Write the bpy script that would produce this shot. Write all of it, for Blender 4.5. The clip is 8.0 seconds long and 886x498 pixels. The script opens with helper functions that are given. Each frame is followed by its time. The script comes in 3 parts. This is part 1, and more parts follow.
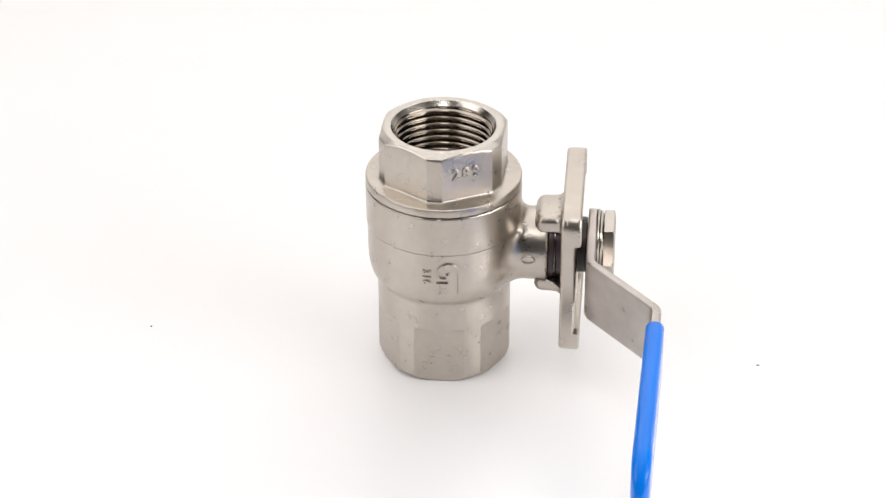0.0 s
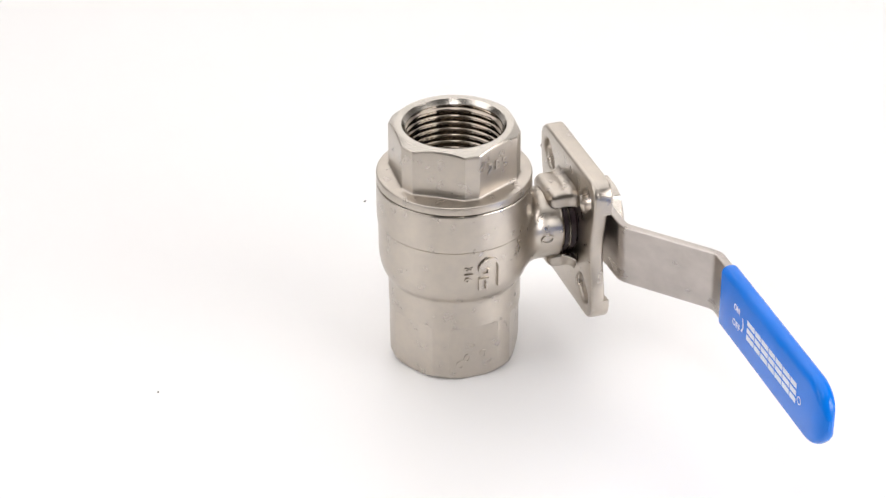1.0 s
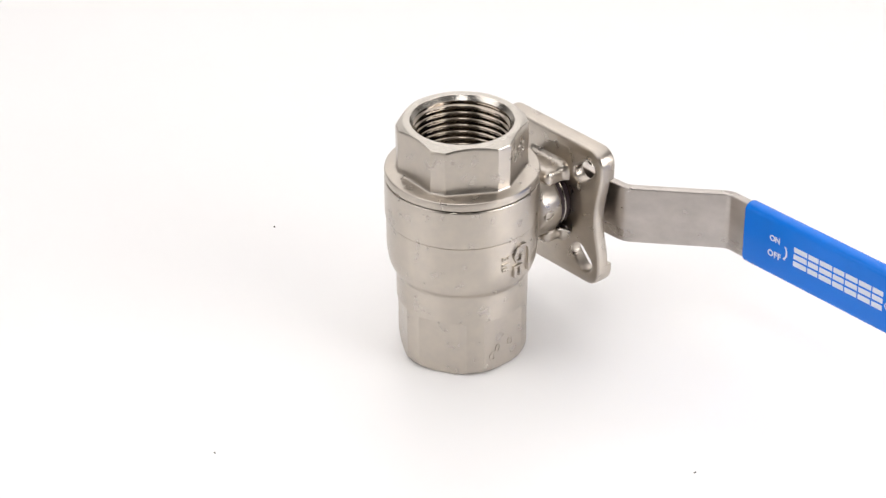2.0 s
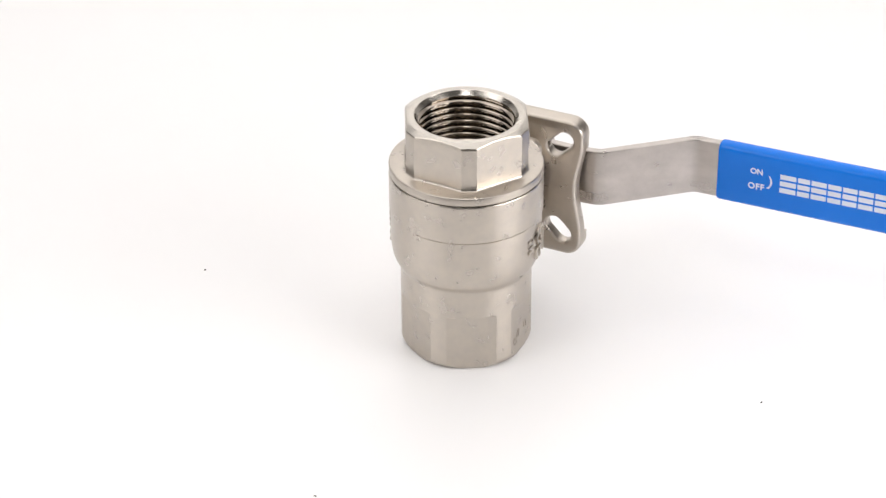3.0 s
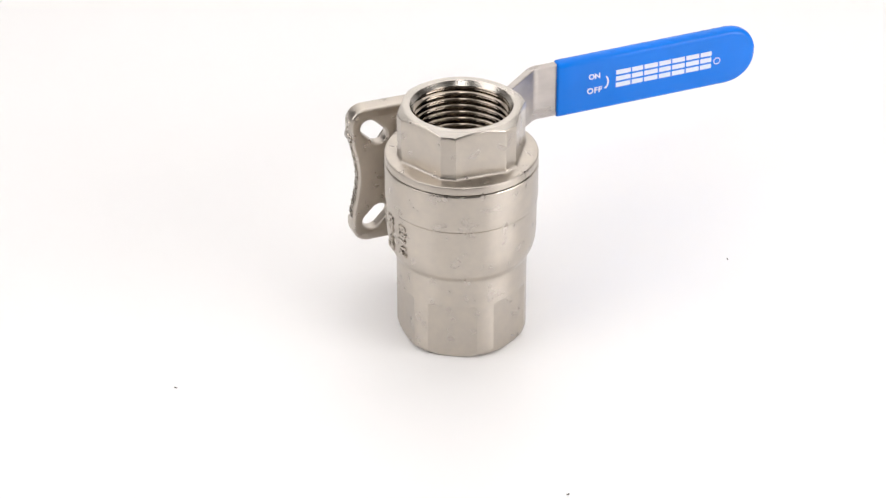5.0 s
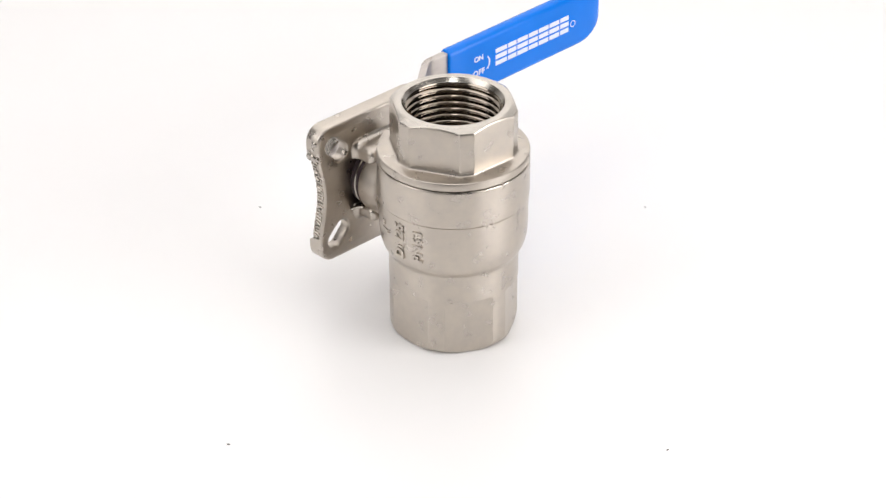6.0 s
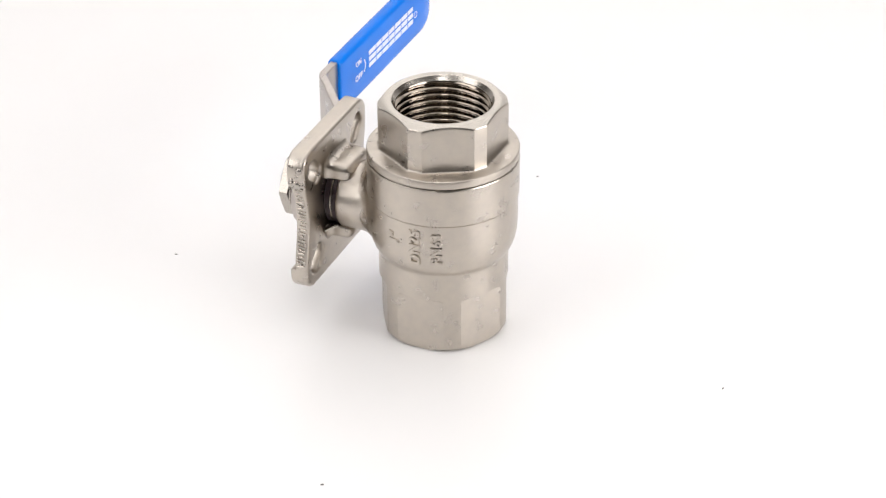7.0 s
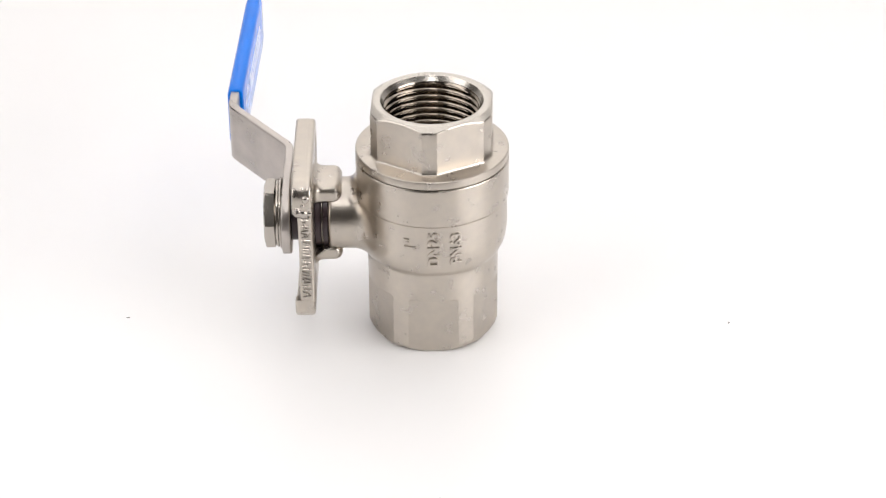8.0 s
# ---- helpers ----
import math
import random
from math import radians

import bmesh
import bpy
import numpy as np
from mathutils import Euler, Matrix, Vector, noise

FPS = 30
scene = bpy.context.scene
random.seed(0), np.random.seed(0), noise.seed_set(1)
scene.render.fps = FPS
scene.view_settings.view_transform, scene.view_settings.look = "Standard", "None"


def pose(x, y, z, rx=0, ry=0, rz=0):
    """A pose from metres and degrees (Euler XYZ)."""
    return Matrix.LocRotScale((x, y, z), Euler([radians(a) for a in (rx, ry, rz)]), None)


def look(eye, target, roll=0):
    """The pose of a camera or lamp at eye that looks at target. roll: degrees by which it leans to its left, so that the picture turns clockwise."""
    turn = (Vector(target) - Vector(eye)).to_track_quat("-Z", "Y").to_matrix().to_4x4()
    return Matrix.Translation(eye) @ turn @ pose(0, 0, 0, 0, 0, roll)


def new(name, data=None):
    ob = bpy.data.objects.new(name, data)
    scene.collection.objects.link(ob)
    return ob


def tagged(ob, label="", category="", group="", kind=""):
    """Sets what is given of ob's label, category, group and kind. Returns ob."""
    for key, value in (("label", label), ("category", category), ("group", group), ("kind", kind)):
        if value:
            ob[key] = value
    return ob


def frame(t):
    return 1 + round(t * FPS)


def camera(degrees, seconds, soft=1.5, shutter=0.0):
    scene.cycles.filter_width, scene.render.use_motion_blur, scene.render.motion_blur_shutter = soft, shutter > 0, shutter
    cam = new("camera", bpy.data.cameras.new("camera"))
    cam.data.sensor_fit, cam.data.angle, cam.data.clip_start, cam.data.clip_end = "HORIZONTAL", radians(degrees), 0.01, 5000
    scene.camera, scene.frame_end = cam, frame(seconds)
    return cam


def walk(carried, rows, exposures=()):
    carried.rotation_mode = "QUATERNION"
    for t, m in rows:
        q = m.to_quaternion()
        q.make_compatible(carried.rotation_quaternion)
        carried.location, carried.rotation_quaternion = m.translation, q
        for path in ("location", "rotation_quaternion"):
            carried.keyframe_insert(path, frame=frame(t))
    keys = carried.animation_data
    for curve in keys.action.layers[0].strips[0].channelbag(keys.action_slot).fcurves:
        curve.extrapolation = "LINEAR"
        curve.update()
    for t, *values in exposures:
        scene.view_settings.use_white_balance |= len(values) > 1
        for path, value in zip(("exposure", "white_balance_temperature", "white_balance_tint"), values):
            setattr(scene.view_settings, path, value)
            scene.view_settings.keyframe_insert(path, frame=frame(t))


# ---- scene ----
# The valve stands a little off the middle of a slowly turning white plate; the camera stands still.
EYE = Vector((0.0, -0.67092, 0.44378))
PITCH, YAW = radians(31.498), radians(-0.091)
AHEAD = Vector((-math.sin(YAW) * math.cos(PITCH), math.cos(YAW) * math.cos(PITCH), -math.sin(PITCH)))
VIEW = look(EYE, EYE + AHEAD, -0.274)
cam = camera(20.807, 8.0, soft=1.4)
walk(cam, [(0, VIEW), (8, VIEW)])

RATE = 23.208            # degrees a second, counter-clockwise from above
VALVE_AT = (1.41, -8.66)  # millimetres from the plate's middle
VALVE_TURN = -5.2
MM = 0.001

# ---- light: soft lamps over a white table, inside an added unseen room ----
world = bpy.data.worlds.new("room_light")
world.use_nodes = True
world.node_tree.nodes["Background"].inputs[0].default_value = (1.0, 0.985, 0.965, 1)
world.node_tree.nodes["Background"].inputs[1].default_value = 0.30
scene.world = world


def area_lamp(name, eye, target, sx, sy, watts, colour):
    data = bpy.data.lights.new(name, "AREA")
    data.shape, data.size, data.size_y = "RECTANGLE", sx, sy
    data.energy, data.color = watts, colour
    ob = new(name, data)
    ob.matrix_world = look(eye, target)
    return tagged(ob, kind="structure")


area_lamp("lamp_1", (-1.05, -0.50, 0.70), (0, 0.0, 0.03), 1.1, 1.0, 8.6, (1.0, 0.973, 0.965))
area_lamp("lamp_2", (1.10, -0.55, 0.45), (0, 0, 0.04), 0.95, 0.65, 13.2, (1.0, 0.973, 0.965))
area_lamp("lamp_3", (0.0, -0.85, 1.50), (0, 0, 0.03), 0.36, 0.55, 3.4, (1.0, 0.975, 0.968))
area_lamp("lamp_4", (0.0, 0.33, 1.75), (0.0, 0.33, 0.0), 3.2, 1.9, 27.0, (1.0, 0.974, 0.967))
# Added fill, aimed at the back wall to brighten what the steel tops reflect.
area_lamp("back_wall_fill", (0.0, 0.45, 1.35), (0, 1.30, 1.16), 1.6, 0.4, 15.5, (1.0, 0.976, 0.970))
scene.view_settings.exposure = -0.07


# ---- materials ----
def material(name, colour, rough=0.5, metal=0.0, bump=0.0, scale=900.0, vary=0.08, rough_vary=0.08, coat=0.0, stretch=(1, 1, 1), tint=None):
    m = bpy.data.materials.new(name)
    m.use_nodes = True
    nt = m.node_tree
    b = nt.nodes["Principled BSDF"]
    b.inputs["Metallic"].default_value = metal
    b.inputs["Coat Weight"].default_value = coat
    b.inputs["Coat Roughness"].default_value = 0.08
    co = nt.nodes.new("ShaderNodeTexCoord")
    mp = nt.nodes.new("ShaderNodeMapping")
    mp.inputs["Scale"].default_value = stretch
    nt.links.new(co.outputs["Object"], mp.inputs[0])
    big = nt.nodes.new("ShaderNodeTexNoise")
    big.inputs["Scale"].default_value = scale * 0.09
    big.inputs["Detail"].default_value = 5
    fine = nt.nodes.new("ShaderNodeTexNoise")
    fine.inputs["Scale"].default_value = scale
    fine.inputs["Detail"].default_value = 3
    for n in (big, fine):
        nt.links.new(mp.outputs[0], n.inputs["Vector"])
    ramp = nt.nodes.new("ShaderNodeValToRGB")
    dark = [c * (1 - vary) for c in colour]
    light = [min(1, c * (1 + vary)) for c in (tint or colour)]
    ramp.color_ramp.elements[0].position, ramp.color_ramp.elements[1].position = 0.3, 0.7
    ramp.color_ramp.elements[0].color, ramp.color_ramp.elements[1].color = (*dark, 1), (*light, 1)
    nt.links.new(big.outputs[0], ramp.inputs[0])
    nt.links.new(ramp.outputs[0], b.inputs["Base Color"])
    span = nt.nodes.new("ShaderNodeMapRange")
    span.inputs["From Min"].default_value, span.inputs["From Max"].default_value = 0.3, 0.7
    span.inputs["To Min"].default_value, span.inputs["To Max"].default_value = max(0.02, rough - rough_vary), rough + rough_vary
    nt.links.new(big.outputs[0], span.inputs["Value"])
    nt.links.new(span.outputs[0], b.inputs["Roughness"])
    if bump:
        bp = nt.nodes.new("ShaderNodeBump")
        bp.inputs["Strength"].default_value = bump
        bp.inputs["Distance"].default_value = 0.0002
        mid = nt.nodes.new("ShaderNodeTexNoise")
        mid.inputs["Scale"].default_value = scale * 0.28
        mid.inputs["Detail"].default_value = 2
        nt.links.new(mp.outputs[0], mid.inputs["Vector"])
        add = nt.nodes.new("ShaderNodeMath")
        add.operation = "MULTIPLY_ADD"
        add.inputs[1].default_value = 1.1
        nt.links.new(mid.outputs[0], add.inputs[0])
        nt.links.new(fine.outputs[0], add.inputs[2])
        nt.links.new(add.outputs[0], bp.inputs["Height"])
        nt.links.new(bp.outputs[0], b.inputs["Normal"])
    return m


CAST = material("blasted_cast_steel", (0.52, 0.475, 0.427), 0.30, 1.0, 0.16, 2600, 0.04, 0.04, tint=(0.535, 0.486, 0.424))


def pitted(m, scale, size, share, depth):
    """Sparse small dark pits with a shape of their own."""
    nt = m.node_tree
    b = nt.nodes["Principled BSDF"]
    co = nt.nodes.new("ShaderNodeTexCoord")
    cells = nt.nodes.new("ShaderNodeTexVoronoi")
    cells.inputs["Scale"].default_value = scale
    nt.links.new(co.outputs["Object"], cells.inputs["Vector"])
    few = nt.nodes.new("ShaderNodeSeparateColor")
    nt.links.new(cells.outputs["Color"], few.inputs[0])
    pick = nt.nodes.new("ShaderNodeMath")
    pick.operation, pick.inputs[1].default_value = "LESS_THAN", share
    nt.links.new(few.outputs[0], pick.inputs[0])
    near = nt.nodes.new("ShaderNodeMapRange")
    near.inputs["From Min"].default_value, near.inputs["From Max"].default_value = size * 0.5, size
    near.inputs["To Min"].default_value, near.inputs["To Max"].default_value = 1.0, 0.0
    nt.links.new(cells.outputs["Distance"], near.inputs["Value"])
    both = nt.nodes.new("ShaderNodeMath")
    both.operation = "MULTIPLY"
    nt.links.new(pick.outputs[0], both.inputs[0])
    nt.links.new(near.outputs[0], both.inputs[1])
    mix = nt.nodes.new("ShaderNodeMix")
    mix.data_type = "RGBA"
    old = b.inputs["Base Color"].links[0].from_socket
    nt.links.new(both.outputs[0], mix.inputs["Factor"])
    nt.links.new(old, mix.inputs["A"])
    mix.inputs["B"].default_value = (*depth, 1)
    nt.links.new(mix.outputs["Result"], b.inputs["Base Color"])


pitted(CAST, 240, 0.06, 0.02, (0.24, 0.21, 0.18))
TURNED = material("turned_steel", (0.56, 0.525, 0.475), 0.24, 1.0, 0.10, 1500, 0.04, 0.05, stretch=(1, 1, 1))
THREAD = material("threaded_steel", (0.42, 0.37, 0.315), 0.09, 1.0, 0.04, 1200, 0.08, 0.06)
BRIGHT = material("bright_steel", (0.48, 0.445, 0.40), 0.22, 1.0, 0.06, 1500, 0.05, 0.06)
SHEET = material("rolled_sheet_steel", (0.52, 0.48, 0.45), 0.36, 1.0, 0.22, 1700, 0.15, 0.12, stretch=(1, 0.35, 1))
# Shade between neck and pad is put into this colour of the stem rings.
SHADED_DARK = material("shaded_dark", (0.045, 0.030, 0.034), 0.3, 0.0, 0.05, 900, 0.1)
BLUE = material("blue_vinyl", (0.002, 0.185, 0.78), 0.13, 0.0, 0.05, 500, 0.05, 0.05)
BLUE.node_tree.nodes["Principled BSDF"].inputs["Specular IOR Level"].default_value = 0.28
PRINT = material("white_print", (0.74, 0.79, 0.90), 0.45, 0.0, 0.0, 900, 0.03)
WHITE = material("white_acrylic", (0.885, 0.879, 0.876), 0.28, 0.0, 0.0, 40, 0.0, 0.0)
TABLE = material("white_table", (0.84, 0.83, 0.825), 0.45, 0.0, 0.0, 900, 0.004, 0.02)
# Tones of the unseen room: light for bounce behind, dark for steel reflections.
LIGHT_SURROUND = material("light_surround", (0.78, 0.77, 0.76), 0.9, 0.0, 0.1, 60, 0.04)
DARK_SURROUND = material("dark_surround", (0.13, 0.12, 0.11), 0.9, 0.0, 0.1, 60, 0.06)
WHITE.node_tree.nodes["Principled BSDF"].inputs["Specular IOR Level"].default_value = 0.35
DUST = material("dark_dust", (0.05, 0.045, 0.04), 0.9, 0.0, 0.0, 900, 0.2)


# ---- mesh helpers, all in millimetres ----
def uneven(bm, amount, scale=0.33):
    """Slightly wavy cast skin."""
    for v in bm.verts:
        d = noise.noise_vector(v.co * scale) * amount
        v.co += Vector((d.x, d.y, d.z * 0.6 if v.co.z > 3 else 0))
    return bm


def nicked(bm, turn, half, z0, z1, seed):
    """Small nicks and burrs along the upright edges between flats and corners."""
    rnd = random.Random(seed)
    for v in bm.verts:
        if z0 < v.co.z < z1:
            d = (math.degrees(math.atan2(v.co.y, v.co.x)) - turn) % 60
            if abs(abs(d - 30) - half) < 1.0 and rnd.random() < 0.45:
                k = 1 + rnd.uniform(-0.0035, 0.002)
                v.co.x, v.co.y = v.co.x * k, v.co.y * k


def part(name, bm, mat, parent, label="", sharp=34):
    bmesh.ops.scale(bm, vec=(MM, MM, MM), verts=bm.verts)
    bmesh.ops.recalc_face_normals(bm, faces=bm.faces)
    limit = radians(sharp)
    for f in bm.faces:
        f.smooth = True
    for e in bm.edges:
        e.smooth = len(e.link_faces) == 2 and e.calc_face_angle(0) < limit
    me = bpy.data.meshes.new(name)
    bm.to_mesh(me)
    bm.free()
    me.materials.append(mat)
    ob = new(name, me)
    ob.parent = parent
    if label:
        tagged(ob, label)
    return ob


def loft(bm, rings, closed=False, caps=(True, True)):
    vs = [[bm.verts.new(p) for p in ring] for ring in rings]
    n = len(vs[0])
    pairs = list(zip(vs, vs[1:])) + ([(vs[-1], vs[0])] if closed else [])
    for a, b in pairs:
        for i in range(n):
            j = (i + 1) % n
            bm.faces.new((a[i], a[j], b[j], b[i]))
    if not closed:
        if caps[0]:
            bm.faces.new(vs[0][::-1])
        if caps[1]:
            bm.faces.new(vs[-1])
    return vs


def hex_limit(flat, corner, turn, soft=0.05):
    """Distance of a six-sided outline with cut, slightly rounded corners; turn: the way of one corner, in degrees."""
    def f(th):
        d = (math.degrees(th) - turn) % 60
        to_corner = min(d, 60 - d)
        a, b = corner / math.cos(radians(to_corner)), flat / math.cos(radians(30 - to_corner))
        w = max(soft - abs(a - b), 0) / soft
        return min(a, b) - w * w * soft / 4
    return f


def angles(n, turn=None, flat=1, corner=1, half=None):
    """Even angles round the circle, plus the edges of a cut six-sided outline."""
    a = [2 * math.pi * i / n for i in range(n)]
    if turn is not None:
        k = 30 - half if half else math.degrees(math.atan2(flat - corner * math.cos(radians(30)), corner * 0.5))
        for c in range(6):
            for s in (-k, k):
                mid = turn + 60 * c + s
                a = [q for q in a if abs((math.degrees(q) - mid + 180) % 360 - 180) > 1.4]
                a += [radians((mid + e) % 360) for e in (-0.9, -0.3, -0.14, 0, 0.14, 0.3, 0.9)]
    return sorted(a)


def turned(bm, profile, ths, limit=None, axis="z", at=(0, 0, 0), caps=(True, True), closed=False):
    """Rings of (radius, place along the axis), held inside the outline that limit gives."""
    rings = []
    for r, h in profile:
        ring = []
        for th in ths:
            q = min(r, limit(th)) if limit else r
            u, v = q * math.cos(th), q * math.sin(th)
            ring.append(Vector((u, v, h) if axis == "z" else (h, u, v)) + Vector(at))
        rings.append(ring)
    return loft(bm, rings, closed, caps)


def smooth_profile(points, step=0.7):
    """Points (radius, place) of a profile, rounded through their middles."""
    out = []
    for i in range(len(points) - 1):
        p0, p1, p2, p3 = points[max(i - 1, 0)], points[i], points[i + 1], points[min(i + 2, len(points) - 1)]
        n = max(1, int(math.dist(p1, p2) / step))
        for k in range(n):
            t = k / n
            out.append(tuple(0.5 * (2 * b + (c - a) * t + (2 * a - 5 * b + 4 * c - d) * t * t + (3 * b - a - 3 * c + d) * t ** 3)
                             for a, b, c, d in zip(p0, p1, p2, p3)))
    out.append(points[-1])
    return out


def filled(outlines, depth, bevel=0.0, res=3):
    """A flat plate from closed outlines (the inner ones are holes), depth thick about z = 0, with rounded edges."""
    cu = bpy.data.curves.new("outline", "CURVE")
    cu.dimensions, cu.fill_mode = "2D", "BOTH"
    cu.extrude, cu.bevel_depth, cu.bevel_resolution = depth / 2 - bevel, bevel, res
    cu.offset = -bevel
    for pts in outlines:
        sp = cu.splines.new("POLY")
        sp.points.add(len(pts) - 1)
        for p, (x, y) in zip(sp.points, pts):
            p.co = (x, y, 0, 1)
        sp.use_cyclic_u = True
    return curve_mesh(cu)


def curve_mesh(cu):
    ob = bpy.data.objects.new("shape", cu)
    scene.collection.objects.link(ob)
    dg = bpy.context.evaluated_depsgraph_get()
    me = bpy.data.meshes.new_from_object(ob.evaluated_get(dg))
    bm = bmesh.new()
    bm.from_mesh(me)
    bpy.data.objects.remove(ob)
    bpy.data.curves.remove(cu)
    bpy.data.meshes.remove(me)
    bmesh.ops.remove_doubles(bm, verts=bm.verts, dist=1e-4)
    return bm


def lettering(text, size, depth, bevel=0.0, spacing=1.0, bold=0.0):
    cu = bpy.data.curves.new("text", "FONT")
    cu.body, cu.size, cu.align_x, cu.align_y = text, size, "CENTER", "CENTER"
    cu.extrude, cu.bevel_depth, cu.bevel_resolution, cu.resolution_u = depth / 2, bevel, 1, 4
    cu.space_character, cu.offset = spacing, bold
    return curve_mesh(cu)


def bent(bm, radius, way, z, quarter=0):
    """Lay a flat shape on the round body: radius, the way it faces in degrees, its height, and quarter turns of the shape."""
    for v in bm.verts:
        x, y, d = v.co
        for _ in range(quarter % 4):
            x, y = -y, x
        th = radians(way) + x / radius
        v.co = ((radius + d) * math.cos(th), (radius + d) * math.sin(th), z + y)
    return bm


def placed(bm, m):
    bmesh.ops.transform(bm, matrix=m, verts=bm.verts)
    return bm


def box(x0, x1, y0, y1, bm=None, depth=0.3):
    bm = bm or bmesh.new()
    r = bmesh.ops.create_cube(bm, size=1.0)
    for v in r["verts"]:
        v.co = ((v.co.x + 0.5) * (x1 - x0) + x0, (v.co.y + 0.5) * (y1 - y0) + y0, v.co.z * depth)
    return bm


def rounded(points, radii, n=8):
    """A closed outline with its corners rounded."""
    out = []
    for i, p in enumerate(points):
        a, p, b = Vector(points[i - 1]), Vector(p), Vector(points[(i + 1) % len(points)])
        r = radii[i % len(radii)]
        u, w = (a - p).normalized(), (b - p).normalized()
        half = u.angle(w) / 2
        t = r / math.tan(half)
        c = p + (u + w).normalized() * (r / math.sin(half))
        s, e = p + u * t - c, p + w * t - c
        a0 = math.atan2(s.y, s.x)
        da = (math.atan2(e.y, e.x) - a0 + math.pi) % (2 * math.pi) - math.pi
        out += [(c.x + r * math.cos(a0 + da * k / n), c.y + r * math.sin(a0 + da * k / n)) for k in range(n + 1)]
    return out


def slot(cx, cy, way, length, width, n=10):
    """A slot with round ends."""
    out = []
    for side in (0, 1):
        for k in range(n + 1):
            a = radians(way) - math.pi / 2 + math.pi * k / n + math.pi * side
            ox = (length - width) / 2 * (1 - 2 * side)
            out.append((cx + ox * math.cos(radians(way)) + width / 2 * math.cos(a), cy + ox * math.sin(radians(way)) + width / 2 * math.sin(a)))
    return out


# ---- setting ----
def setting():
    # Room added out of view: its dark and light sides shape the steel's reflections.
    bm = bmesh.new()
    bmesh.ops.create_cube(bm, size=1.0)
    placed(bm, Matrix.Translation((0, -600, -770)) @ Matrix.Diagonal((5000, 3800, 40, 1)))
    tagged(part("floor", bm, DARK_SURROUND, None), "unseen dark floor, added to darken reflections in the steel", "floor", kind="structure")
    # Added table, out of view; ends short in front so steel reflects dark floor.
    table = tagged(new("unseen_table"), "unseen white table with four legs, added under the turntable", "table")
    bm = bmesh.new()
    bmesh.ops.create_cube(bm, size=1.0)
    placed(bm, Matrix.Translation((0, 380, -32)) @ Matrix.Diagonal((2600, 1760, 40, 1)))
    bmesh.ops.bevel(bm, geom=bm.edges[:], offset=3, segments=2, affect="EDGES")
    part("tabletop", bm, TABLE, table)
    for x in (-1230, 1230):
        for y in (-430, 1190):
            bm = bmesh.new()
            bmesh.ops.create_cube(bm, size=1.0)
            placed(bm, Matrix.Translation((x, y, -401)) @ Matrix.Diagonal((60, 60, 698, 1)))
            bmesh.ops.bevel(bm, geom=bm.edges[:], offset=4, segments=2, affect="EDGES")
            part("leg", bm, TABLE, table)
    # Only the back wall is light; the other three keep reflections dark.
    for i, (x, y, w, d) in enumerate(((0, 1350, 5200, 100), (0, -2550, 5200, 100), (2550, -600, 100, 3800), (-2550, -600, 100, 3800))):
        bm = bmesh.new()
        bmesh.ops.create_cube(bm, size=1.0)
        placed(bm, Matrix.Translation((x, y, 955)) @ Matrix.Diagonal((w, d, 3410, 1)))
        tagged(part(("surround_north", "surround_south", "surround_east", "surround_west")[i], bm, DARK_SURROUND if y < 0 else LIGHT_SURROUND, None), "unseen wall, added for bounce and reflections in the steel", "wall", kind="structure")
    bm = bmesh.new()
    bmesh.ops.create_cube(bm, size=1.0)
    placed(bm, Matrix.Translation((0, -600, 2710)) @ Matrix.Diagonal((5200, 4000, 100, 1)))
    tagged(part("ceiling", bm, DARK_SURROUND, None), "unseen dark ceiling, added to darken reflections in the steel", "ceiling", kind="structure")


def turntable():
    bm = bmesh.new()
    ths = [2 * math.pi * i / 256 for i in range(256)]
    turned(bm, [(338, -11.9), (340, -10), (340, -1.2), (339.6, -0.35), (338.8, 0)], ths)
    return tagged(part("turntable", bm, WHITE, None), "white glossy round turntable plate on the table", "turntable")


def dust_speck(seed, length, width, way):
    rnd = random.Random(seed)
    bm = bmesh.new()
    bmesh.ops.create_icosphere(bm, subdivisions=2, radius=1.0)
    for v in bm.verts:
        k = rnd.uniform(0.75, 1.2)
        v.co = (v.co.x * length * k, v.co.y * width * k + 0.25 * width * math.sin(3 * v.co.x), v.co.z * 0.12 + 0.12)
    placed(bm, pose(0, 0, 0, 0, 0, way))
    return tagged(part("dust_speck", bm, DUST, None), "tiny dark dust speck lying on the white plate", "dust", "specks on the plate")


# ---- the valve ----
STEM = 42.0      # height of the stem's axis
UP_TURN, LOW_TURN = -92.8, -120.0


